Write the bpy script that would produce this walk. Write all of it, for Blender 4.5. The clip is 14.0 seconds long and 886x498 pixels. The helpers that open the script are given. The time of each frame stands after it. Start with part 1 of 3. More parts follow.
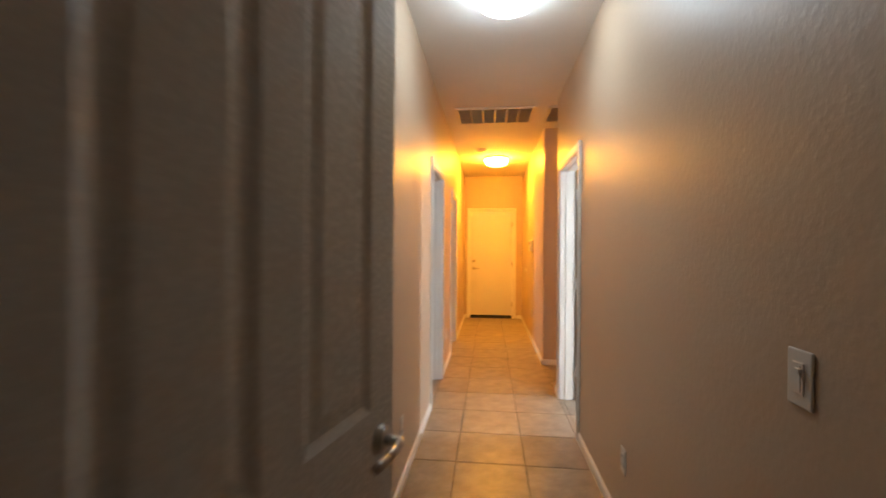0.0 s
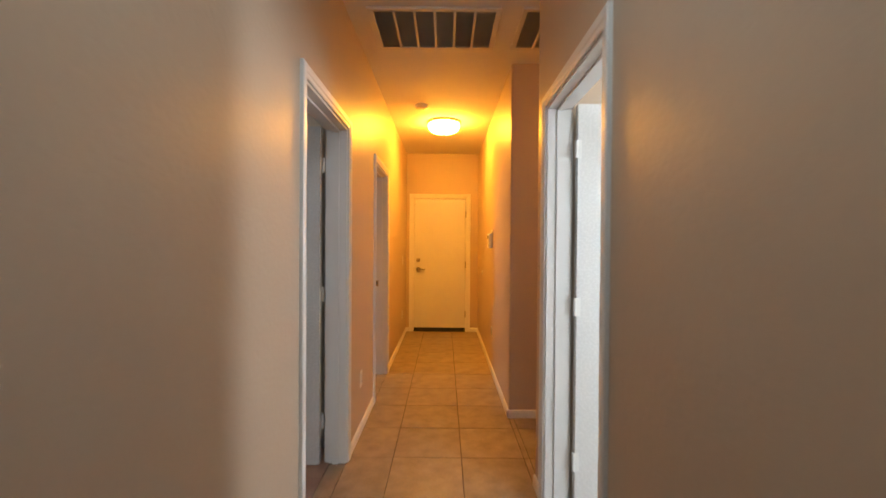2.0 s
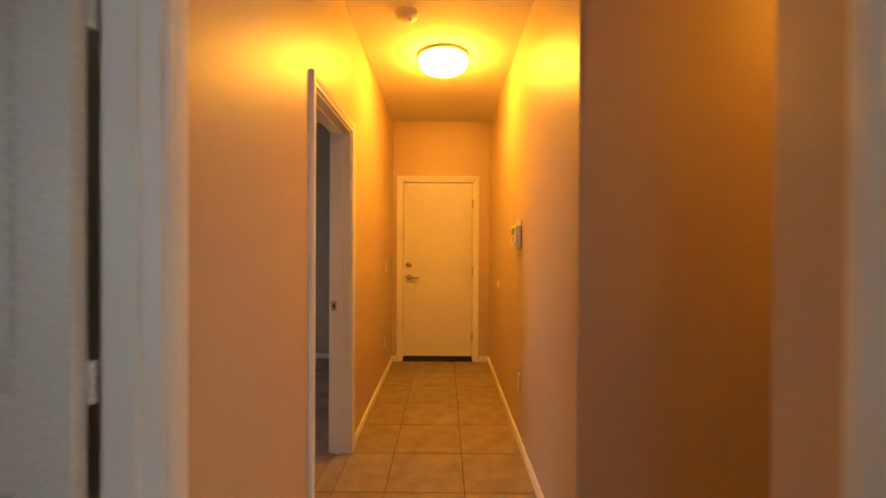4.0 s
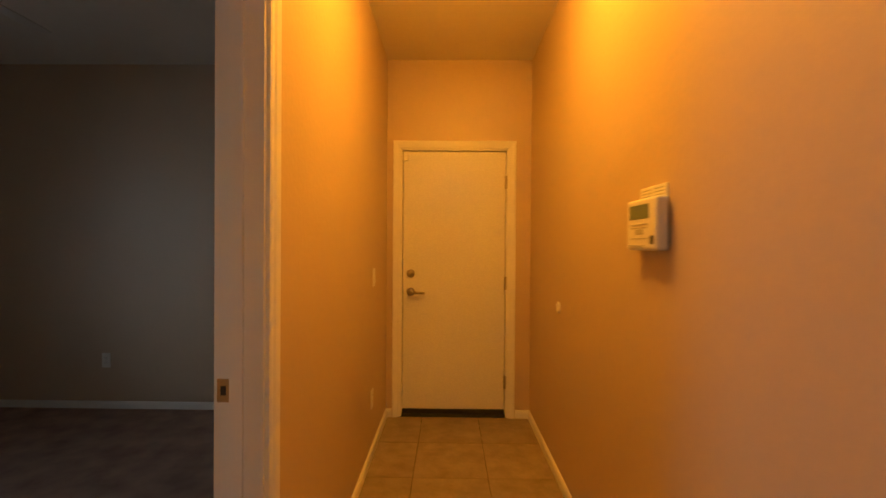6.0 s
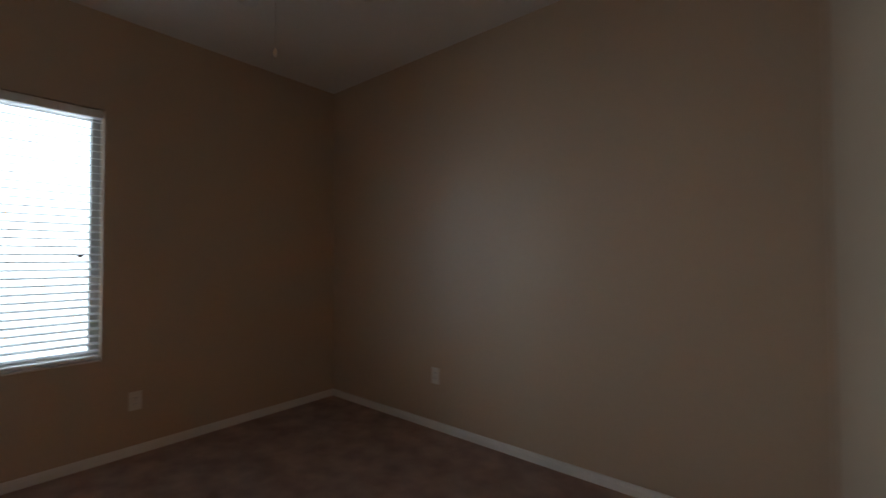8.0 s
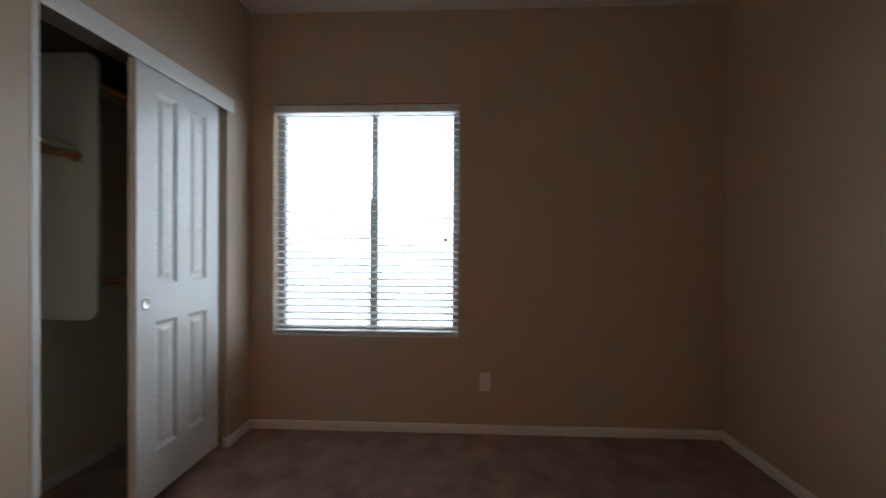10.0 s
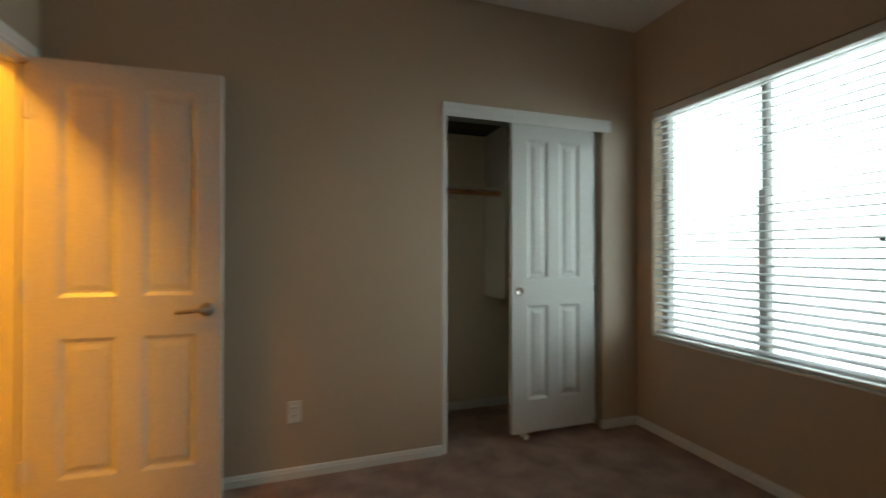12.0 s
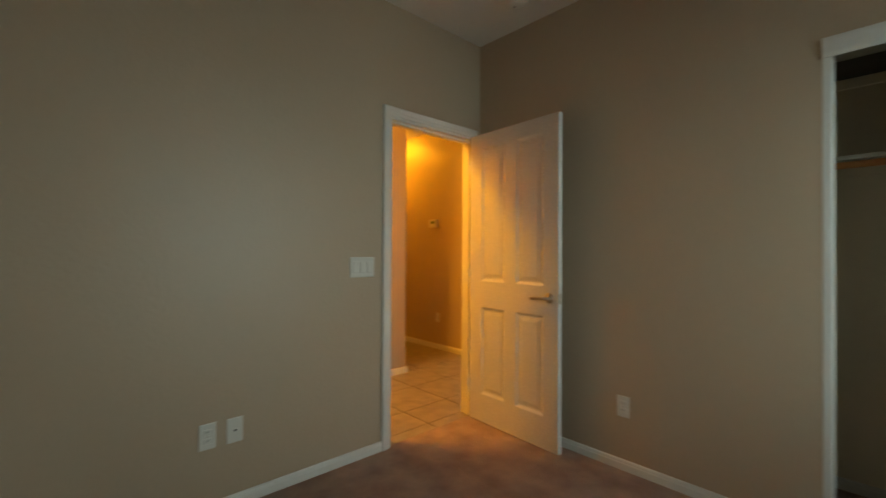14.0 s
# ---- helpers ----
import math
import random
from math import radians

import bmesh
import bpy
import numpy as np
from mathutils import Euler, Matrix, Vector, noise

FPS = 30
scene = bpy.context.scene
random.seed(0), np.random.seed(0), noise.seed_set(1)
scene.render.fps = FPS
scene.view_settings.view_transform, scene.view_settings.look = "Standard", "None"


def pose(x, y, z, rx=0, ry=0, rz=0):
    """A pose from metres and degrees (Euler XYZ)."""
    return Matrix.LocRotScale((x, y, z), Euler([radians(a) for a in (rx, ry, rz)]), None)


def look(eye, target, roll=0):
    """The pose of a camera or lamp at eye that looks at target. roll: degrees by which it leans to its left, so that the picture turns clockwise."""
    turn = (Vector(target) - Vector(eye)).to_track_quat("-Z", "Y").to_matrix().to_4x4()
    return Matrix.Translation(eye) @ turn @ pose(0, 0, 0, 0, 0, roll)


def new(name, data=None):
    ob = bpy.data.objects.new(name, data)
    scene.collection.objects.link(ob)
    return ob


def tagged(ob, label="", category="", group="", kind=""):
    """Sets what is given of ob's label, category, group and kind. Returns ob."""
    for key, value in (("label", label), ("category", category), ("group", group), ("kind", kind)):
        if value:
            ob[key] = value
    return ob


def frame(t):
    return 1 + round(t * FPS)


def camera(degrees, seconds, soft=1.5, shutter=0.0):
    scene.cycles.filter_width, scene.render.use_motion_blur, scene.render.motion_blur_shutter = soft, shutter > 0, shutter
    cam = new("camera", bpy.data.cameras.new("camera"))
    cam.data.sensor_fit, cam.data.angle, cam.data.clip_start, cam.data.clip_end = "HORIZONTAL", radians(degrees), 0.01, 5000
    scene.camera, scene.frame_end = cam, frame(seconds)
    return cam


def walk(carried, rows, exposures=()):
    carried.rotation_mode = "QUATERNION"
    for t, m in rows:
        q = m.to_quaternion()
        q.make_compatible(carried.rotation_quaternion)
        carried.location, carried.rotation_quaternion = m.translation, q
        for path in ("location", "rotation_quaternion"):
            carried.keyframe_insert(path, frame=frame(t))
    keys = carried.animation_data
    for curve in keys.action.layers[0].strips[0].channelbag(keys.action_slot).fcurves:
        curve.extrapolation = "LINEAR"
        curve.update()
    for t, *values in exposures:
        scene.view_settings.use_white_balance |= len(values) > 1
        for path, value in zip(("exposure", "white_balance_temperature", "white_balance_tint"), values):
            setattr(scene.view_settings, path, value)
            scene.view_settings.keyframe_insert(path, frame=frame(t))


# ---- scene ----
cam = camera(92.7, 14.0, shutter=0.6)
PATH = [
    (0, (-0.082, 1.852, 1.331), (-0.3, 3.84, 1.329), 0.4),
    (0.5, (-0.03, 2.236, 1.33), (-0.07, 4.236, 1.323), 0.2),
    (1, (-0.004, 2.685, 1.339), (-0.034, 4.684, 1.322), 0.1),
    (1.5, (0.003, 3.113, 1.331), (-0.016, 5.113, 1.317), 0.2),
    (2, (0.037, 3.564, 1.337), (0.027, 5.564, 1.316), 0.4),
    (4.5, (0.032, 5.66, 1.306), (0.025, 7.66, 1.294), 0.3),
    (5, (0.014, 6.09, 1.286), (0.017, 8.09, 1.281), 0.3),
    (5.5, (-0.019, 6.48, 1.276), (-0.018, 8.48, 1.278), 0.2),
    (6, (-0.085, 6.818, 1.311), (-0.112, 8.818, 1.297), 0.4),
    (6.5, (-0.209, 7.055, 1.308), (-0.489, 9.035, 1.287), 0.3),
    (7, (-0.44, 7.287, 1.289), (-1.064, 9.187, 1.279), 0.5),
    (9.3, (-1.243, 8.235, 1.176), (-3.132, 8.891, 1.198), 0.1),
    (9.5, (-1.302, 8.239, 1.201), (-3.246, 8.711, 1.195), 0.4),
    (10, (-1.287, 8.494, 1.211), (-3.285, 8.404, 1.197), 0.3),
    (10.5, (-1.285, 8.675, 1.246), (-3.219, 8.166, 1.216), 0.3),
    (11, (-1.328, 8.942, 1.28), (-3.043, 7.914, 1.235), 0.0),
    (11.5, (-1.54, 9.244, 1.222), (-2.831, 7.716, 1.218), 0.2),
    (12, (-1.806, 9.472, 1.196), (-2.438, 7.575, 1.21), -0.0),
    (12.5, (-2.064, 9.577, 1.202), (-2.113, 7.577, 1.22), 0.0),
    (13, (-2.39, 9.582, 1.186), (-1.775, 7.679, 1.211), -0.0),
    (13.5, (-2.599, 9.575, 1.193), (-1.533, 7.883, 1.209), 0.1),
    (14, (-2.811, 9.428, 1.2), (-1.341, 8.072, 1.215), 0.3),
]
EXPOSURES = [(0.0, 0.5, 6300, 10), (1.0, 0.16, 6150, 9), (2.0, -0.04, 6050, 8), (4.5, -0.42, 6350, 8), (5.5, -0.72, 6350, 8), (7.2, -0.45, 6200, 8), (9.3, 0.36, 6150, 10), (11.0, 0.34, 6400, 8), (12.5, 0.15, 6850, -7), (14.0, 0.18, 6950, -8)]
walk(cam, [(t, look(eye, target, roll)) for t, eye, target, roll in PATH], EXPOSURES)

# ---- world and large lights ----
world = bpy.data.worlds.new("sky")
world.use_nodes = True
scene.world = world
wn = world.node_tree.nodes
sky = wn.new("ShaderNodeTexSky")
sky.sky_type = "NISHITA"
sky.sun_disc = False
sky.sun_elevation = radians(50)
sky.sun_rotation = radians(150)
wn["Background"].inputs[1].default_value = 0.12
world.node_tree.links.new(sky.outputs[0], wn["Background"].inputs[0])

sun_data = bpy.data.lights.new("sun", "SUN")
sun_data.energy, sun_data.angle, sun_data.color = 2.5, radians(0.5), (1, 0.95, 0.88)
sun = new("sun", sun_data)
sun.matrix_world = pose(0, 0, 8, 40, 0, 30)


def window_light(name, eye, target, sx, sy, watts, col):
    """The sky's light that comes in through one window opening."""
    d = bpy.data.lights.new(name, "AREA")
    d.shape, d.size, d.size_y, d.energy, d.color = "RECTANGLE", sx, sy, watts, col
    ob = new(name, d)
    ob.matrix_world = look(eye, target)
    return ob


window_light("bedroom_daylight", (-4.34, 7.9, 1.4), (0, 7.9, 1.4), 1.75, 2.05, 48, (0.80, 0.92, 1.0))
window_light("right_room_daylight", (1.95, 3.22, 1.1), (1.95, 9, 1.1), 2.1, 2.1, 125, (0.88, 0.96, 1.0))
window_light("right_room_side_daylight", (3.36, 5.36, 1.68), (0, 5.36, 1.68), 0.46, 1.05, 62, (0.90, 0.96, 1.0))
window_light("left_room_daylight", (-3.0, 2.28, 1.5), (-3.0, 9, 1.5), 1.3, 1.4, 20, (0.86, 0.93, 1.0))


# ---- materials ----
def mat(name, col, rough=0.6, vary=0.06, big=1.5, fine=60.0, bump=0.0, bump_scale=120.0, metal=0.0, tint=None, spec=0.5, per_object=0.0):
    m = bpy.data.materials.new(name)
    m.use_nodes = True
    nt = m.node_tree
    n, k = nt.nodes, nt.links
    b = n["Principled BSDF"]
    b.inputs["Roughness"].default_value = rough
    b.inputs["Metallic"].default_value = metal
    b.inputs["Specular IOR Level"].default_value = spec
    co = n.new("ShaderNodeTexCoord")
    src = co.outputs["Object"]
    if per_object:
        who = n.new("ShaderNodeObjectInfo")
        off = n.new("ShaderNodeVectorMath")
        off.operation = "MULTIPLY_ADD"
        k.new(who.outputs["Random"], off.inputs[0])
        off.inputs[1].default_value = (37.0, 53.0, 11.0)
        k.new(co.outputs["Object"], off.inputs[2])
        src = off.outputs[0]
    tint = tint or tuple(c * (1 - 2.2 * vary) for c in col)
    n1 = n.new("ShaderNodeTexNoise")
    n1.inputs["Scale"].default_value, n1.inputs["Detail"].default_value = big, 4
    k.new(src, n1.inputs["Vector"])
    n2 = n.new("ShaderNodeTexNoise")
    n2.inputs["Scale"].default_value, n2.inputs["Detail"].default_value = fine, 3
    k.new(src, n2.inputs["Vector"])
    add = n.new("ShaderNodeMath")
    add.operation = "MULTIPLY_ADD"
    k.new(n2.outputs["Fac"], add.inputs[0])
    add.inputs[1].default_value = 0.35
    k.new(n1.outputs["Fac"], add.inputs[2])
    ramp = n.new("ShaderNodeValToRGB")
    ramp.color_ramp.elements[0].position, ramp.color_ramp.elements[1].position = 0.45, 0.9
    ramp.color_ramp.elements[0].color, ramp.color_ramp.elements[1].color = (*tint, 1), (*col, 1)
    k.new(add.outputs[0], ramp.inputs[0])
    last = ramp.outputs[0]
    if per_object:
        info = n.new("ShaderNodeObjectInfo")
        mr = n.new("ShaderNodeMapRange")
        mr.inputs["To Min"].default_value, mr.inputs["To Max"].default_value = 1 - per_object, 1 + per_object
        k.new(info.outputs["Random"], mr.inputs["Value"])
        hsv = n.new("ShaderNodeHueSaturation")
        k.new(mr.outputs[0], hsv.inputs["Value"])
        k.new(last, hsv.inputs["Color"])
        last = hsv.outputs[0]
    k.new(last, b.inputs["Base Color"])
    rr = n.new("ShaderNodeMapRange")
    rr.inputs["To Min"].default_value, rr.inputs["To Max"].default_value = max(0.02, rough - 0.08), min(1, rough + 0.08)
    k.new(n2.outputs["Fac"], rr.inputs["Value"])
    k.new(rr.outputs[0], b.inputs["Roughness"])
    if bump:
        n3 = n.new("ShaderNodeTexNoise")
        n3.inputs["Scale"].default_value, n3.inputs["Detail"].default_value = bump_scale, 2
        k.new(src, n3.inputs["Vector"])
        bp = n.new("ShaderNodeBump")
        bp.inputs["Strength"].default_value, bp.inputs["Distance"].default_value = 1.0, bump
        k.new(n3.outputs["Fac"], bp.inputs["Height"])
        k.new(bp.outputs[0], b.inputs["Normal"])
    return m


def glow(name, col, strength):
    m = bpy.data.materials.new(name)
    m.use_nodes = True
    b = m.node_tree.nodes["Principled BSDF"]
    b.inputs["Base Color"].default_value = (0.8, 0.8, 0.78, 1)
    b.inputs["Emission Color"].default_value = (*col, 1)
    b.inputs["Emission Strength"].default_value = strength
    return m


M_WALL = mat("beige_wall_paint", (0.55, 0.432, 0.315), 0.43, 0.03, 0.9, 35, 0.0011, 48, spec=0.5)
# closet walls: cream paler than the room's beige, stands in for missing bounce light
M_CLOSET = mat("cream_closet_light_lift", (0.84, 0.75, 0.60), 0.75, 0.03, 1.1, 40, 0.0010, 48)
M_CEIL = mat("white_ceiling_paint", (0.80, 0.78, 0.75), 0.8, 0.03, 1.2, 40, 0.0012, 55)
M_TRIM = mat("white_trim_paint", (0.78, 0.77, 0.74), 0.38, 0.02, 3, 80, 0.0004, 200)
M_DOOR = mat("white_door_paint", (0.71, 0.705, 0.685), 0.27, 0.02, 2, 90, 0.00015, 220)
M_TILE = mat("beige_ceramic_tile", (0.34, 0.275, 0.21), 0.38, 0.17, 9, 60, 0.0010, 26, per_object=0.07)
M_GROUT = mat("dark_grout", (0.09, 0.065, 0.045), 0.9, 0.1, 8, 90)
M_CARPET = mat("mauve_carpet", (0.67, 0.47, 0.39), 1.0, 0.18, 6.0, 260, 0.012, 420, spec=0.05)
M_NICKEL = mat("brushed_nickel", (0.50, 0.46, 0.41), 0.36, 0.05, 20, 300, metal=1.0)
M_BRASS = mat("dull_brass", (0.45, 0.36, 0.22), 0.35, 0.05, 20, 300, metal=1.0)
M_PLASTIC = mat("white_plastic", (0.76, 0.75, 0.71), 0.35, 0.02, 5, 100)
M_DARK = mat("black_rubber", (0.015, 0.015, 0.015), 0.6, 0.1, 8, 100)
M_SLOT = mat("dark_slot", (0.03, 0.03, 0.03), 0.6)
M_LCD = mat("grey_green_display", (0.15, 0.20, 0.13), 0.2, 0.05, 10, 100)
M_GREYPL = mat("grey_print", (0.45, 0.44, 0.41), 0.5)
M_WOOD = mat("orange_wood_dowel", (0.60, 0.25, 0.08), 0.4, 0.12, 12, 120)
M_MELA = mat("white_melamine", (0.62, 0.575, 0.49), 0.45, 0.02, 2, 60)
M_FRAME = mat("almond_window_vinyl", (0.42, 0.41, 0.39), 0.45, 0.03, 3, 60)
M_FILTER = mat("grey_vent_backing", (0.42, 0.40, 0.37), 0.9, 0.1, 8, 80)
M_VENT = mat("white_vent_enamel", (0.70, 0.68, 0.64), 0.4, 0.03, 4, 80)
M_FAN = mat("white_fan_blade", (0.66, 0.65, 0.63), 0.4, 0.05, 3, 40)
M_STUCCO = mat("tan_exterior_stucco", (0.45, 0.38, 0.30), 0.95, 0.08, 2, 60, 0.006, 80)
M_GROUND = mat("pale_gravel_ground", (0.38, 0.33, 0.27), 0.95, 0.15, 2, 40, 0.01, 60)
# near-black brown holds the shade under the closet's top shelf
M_SHELF_SHADE = mat("shade_brown_shelf", (0.085, 0.062, 0.042), 0.8, 0.15, 10, 150)
M_LAMP_WARM = glow("warm_lamp_glass", (1.0, 0.39, 0.025), 155.0)
M_LAMP_DIM = glow("dim_warm_lamp_glass", (1.0, 0.37, 0.020), 44.0)
M_LAMP_COOL = glow("cool_lamp_glass", (0.80, 0.93, 1.0), 20.0)

M_SLAT = mat("white_vinyl_slat", (0.80, 0.81, 0.81), 0.45, 0.02, 4, 60)
_nt = M_SLAT.node_tree
_tr = _nt.nodes.new("ShaderNodeBsdfTranslucent")
_tr.inputs[0].default_value = (0.85, 0.87, 0.88, 1)
_mx = _nt.nodes.new("ShaderNodeMixShader")
_mx.inputs[0].default_value = 0.20
_nt.links.new(_nt.nodes["Principled BSDF"].outputs[0], _mx.inputs[1])
_nt.links.new(_tr.outputs[0], _mx.inputs[2])
_nt.links.new(_mx.outputs[0], _nt.nodes["Material Output"].inputs[0])

M_GLASS = bpy.data.materials.new("window_glass")
M_GLASS.use_nodes = True
_b = M_GLASS.node_tree.nodes["Principled BSDF"]
_b.inputs["Transmission Weight"].default_value = 1.0
_b.inputs["Roughness"].default_value = 0.0
_b.inputs["IOR"].default_value = 1.45


# ---- mesh helpers ----
def mesh_object(name, bm, material, smooth=False):
    bmesh.ops.recalc_face_normals(bm, faces=bm.faces[:])
    me = bpy.data.meshes.new(name)
    bm.to_mesh(me)
    bm.free()
    if material:
        me.materials.append(material)
    if smooth:
        for p in me.polygons:
            p.use_smooth = True
    return new(name, me)


def part(name, bm, material, parent, label="", smooth=False):
    ob = mesh_object(name, bm, material, smooth)
    ob.parent = parent
    if label:
        tagged(ob, label)
    return ob


def thing(name, m, label="", category="", group="", kind=""):
    ob = new(name)
    ob.empty_display_size = 0.1
    ob.matrix_world = m
    return tagged(ob, label, category, group, kind)


def add_box(bm, a, b, bevel=0.0, seg=2):
    r = bmesh.ops.create_cube(bm, size=1)
    vs = r["verts"]
    for v in vs:
        v.co = Vector([(a[i] + b[i]) / 2 + v.co[i] * (b[i] - a[i]) for i in range(3)])
    if bevel:
        es = {e for v in vs for e in v.link_edges}
        bmesh.ops.bevel(bm, geom=list(es), offset=bevel, segments=seg, affect="EDGES", profile=0.5)
    return vs


def box_bm(a, b, bevel=0.0, seg=2):
    bm = bmesh.new()
    add_box(bm, a, b, bevel, seg)
    return bm


def add_cyl(bm, p, q, r, r2=None, n=20):
    """A cylinder or cone from p to q."""
    p, q = Vector(p), Vector(q)
    d = q - p
    m = Matrix.Translation((p + q) / 2) @ d.to_track_quat("Z", "Y").to_matrix().to_4x4()
    bmesh.ops.create_cone(bm, cap_ends=True, segments=n, radius1=r, radius2=r if r2 is None else r2, depth=d.length, matrix=m)


def cyl_bm(p, q, r, r2=None, n=20):
    bm = bmesh.new()
    add_cyl(bm, p, q, r, r2, n)
    return bm


def lathe_bm(rows, n=40):
    """A turned shape about z from rows of (radius, z)."""
    bm = bmesh.new()
    rings = []
    for r, z in rows:
        if r < 1e-6:
            rings.append([bm.verts.new((0, 0, z))] * n)
        else:
            rings.append([bm.verts.new((r * math.cos(2 * math.pi * i / n), r * math.sin(2 * math.pi * i / n), z)) for i in range(n)])
    for a, b in zip(rings, rings[1:]):
        for i in range(n):
            j = (i + 1) % n
            vs = []
            for v in (a[i], a[j], b[j], b[i]):
                if v not in vs:
                    vs.append(v)
            if len(vs) > 2:
                bm.faces.new(vs)
    return bm


def strip_bm(profile, p, q, out):
    """A profile of (proudness, height) drawn from p to q along a wall whose outward direction is out."""
    bm = bmesh.new()
    p, q, out = Vector(p), Vector(q), Vector(out)
    ends = [[bm.verts.new(e + out * u + Vector((0, 0, h))) for u, h in profile] for e in (p, q)]
    n = len(profile)
    for i in range(n):
        j = (i + 1) % n
        bm.faces.new((ends[0][i], ends[0][j], ends[1][j], ends[1][i]))
    bm.faces.new(ends[0])
    bm.faces.new(ends[1][::-1])
    return bm


BASE = [(0, 0), (0.013, 0), (0.013, 0.040), (0.010, 0.046), (0.010, 0.051), (0.006, 0.058), (0, 0.061)]
CASING = [(0, 0), (0, 0.010), (0.006, 0.013), (0.018, 0.013), (0.026, 0.017), (0.050, 0.019), (0.057, 0.015), (0.057, 0)]


def baseboard(p, q, out):
    ob = mesh_object("baseboard", strip_bm(BASE, (*p, 0), (*q, 0), (*out, 0)), M_TRIM)
    return tagged(ob, "white painted wooden baseboard", kind="structure")


def wall(name, axis, near, far, a0, a1, z0, z1, holes=(), material=None):
    """A wall that is thick along axis from near to far and runs along the other axis from a0 to a1, with holes (b0, b1, z0, z1)."""
    bm = bmesh.new()
    cuts = sorted({a0, a1, *[h[0] for h in holes], *[h[1] for h in holes]})
    for c, d in zip(cuts, cuts[1:]):
        spans = [(z0, z1)]
        for b0, b1, h0, h1 in holes:
            if b0 - 1e-6 <= c and d <= b1 + 1e-6:
                spans = [s for s in ((z0, h0), (h1, z1)) if s[1] - s[0] > 1e-4]
        for lo, hi in spans:
            if axis == "x":
                add_box(bm, (near, c, lo), (far, d, hi))
            else:
                add_box(bm, (c, near, lo), (d, far, hi))
    bmesh.ops.remove_doubles(bm, verts=bm.verts[:], dist=0.0005)
    return tagged(mesh_object(name, bm, material or M_WALL), kind="structure")


H = 2.73
XL, XR = -0.56, 0.54
XLB = -0.685
XW, YS, YN = -4.015, 7.10, 10.137
XR2, YP, YC = 0.548, 5.90, 6.83
YE = 10.05
DT = 2.04

# ---- large structure ----
wall("wall_hall_left", "x", XLB, XL, 2.02, YE, 0, H, [(5.343, 6.138, 0, DT), (7.139, 7.915, 0, DT)])
wall("wall_hall_right", "x", XR2, XR2 + 0.12, 2.02, YP, 0, H, [(4.925, 5.713, 0, DT)])
wall("wall_hall_end", "y", YE, YE + 0.14, -0.70, 0.67, 0, H, [(-0.46, 0.372, 0, 2.06)])
wall("wall_start", "y", 1.92, 2.04, -2.2, 2.2, 0, H, [(-0.475, 0.30, 0, DT)])
wall("wall_start_left", "x", -2.2, -2.06, -1.0, 1.90, 0, H)
wall("wall_start_right", "x", 2.06, 2.2, -1.0, 1.90, 0, H)
wall("wall_start_back", "y", -1.14, -1.0, -2.2, 2.2, 0, H)
bm = bmesh.new()
vs = add_box(bm, (XR, YC, 0), (XR + 0.14, YE + 0.14, H))
es = [e for e in bm.edges if all(abs(v.co.x - XR) < 1e-4 and abs(v.co.y - YC) < 1e-4 for v in e.verts)]
bmesh.ops.bevel(bm, geom=es, offset=0.02, segments=5, affect="EDGES", profile=0.5)
tagged(mesh_object("wall_hall_narrow", bm, M_WALL), kind="structure")
wall("wall_passage_north", "y", YC, YC + 0.14, XR + 0.14, 3.2, 0, H)
wall("wall_passage_south", "y", YP - 0.14, YP, XR2 + 0.12, 3.2, 0, H)
wall("wall_passage_end", "x", 3.2, 3.34, 2.2, 7.09, 0, H, [(5.12, 5.60, 1.12, 2.24)])
# the narrow hole is added in place of a bright drape; the wide one is the window
wall("wall_right_room", "y", 3.28, 3.42, 0.668, 3.2, 0, H, [(1.56, 1.80, 0.02, 2.1), (1.86, 2.95, 0.86, 2.1)])
wall("wall_left_room", "y", 2.34, 2.48, -4.03, XLB, 0, H, [(-3.55, -2.45, 0.86, 2.1)])
wall("wall_west", "x", XW - 0.16, XW, 2.34, YN + 0.14, 0, H, [(7.253, 8.475, 0.618, 2.135)])
wall("wall_north", "y", YN, YN + 0.14, XW, XLB, 0, H)
wall("wall_bedroom_south", "y", YS - 0.14, YS, XW, XLB, 0, H, [(-3.737, -2.62, 0, 2.05)])
# closet back and side take the brightened cream, to lift the dim interior
wall("wall_closet_back", "y", 6.32, 6.46, XW, XLB, 0, H, (), M_CLOSET)
wall("wall_closet_side", "x", -2.35, -2.21, 6.46, YS - 0.14, 0, H, (), M_CLOSET)

tagged(mesh_object("ceiling", box_bm((-4.19, -1.14, H), (3.34, 10.27, H + 0.12)), M_CEIL), kind="structure")
floor_slab = tagged(mesh_object("floor", box_bm((-4.19, -1.14, -0.14), (3.34, 10.27, -0.006)), M_GROUT), kind="structure")
carpet = tagged(mesh_object("carpet", box_bm((XW, 6.46, -0.006), (-0.665, YN, 0.004)), M_CARPET), "mauve-brown cut-pile carpet", kind="structure")
tagged(mesh_object("carpet_left_room", box_bm((XW, 2.48, -0.006), (-0.66, 6.32, 0.004)), M_CARPET), kind="structure")
bmg = bmesh.new()
bmesh.ops.create_grid(bmg, x_segments=1, y_segments=1, size=400)
for v in bmg.verts:
    v.co.z = -0.16
tagged(mesh_object("ground", bmg, M_GROUND), kind="structure")

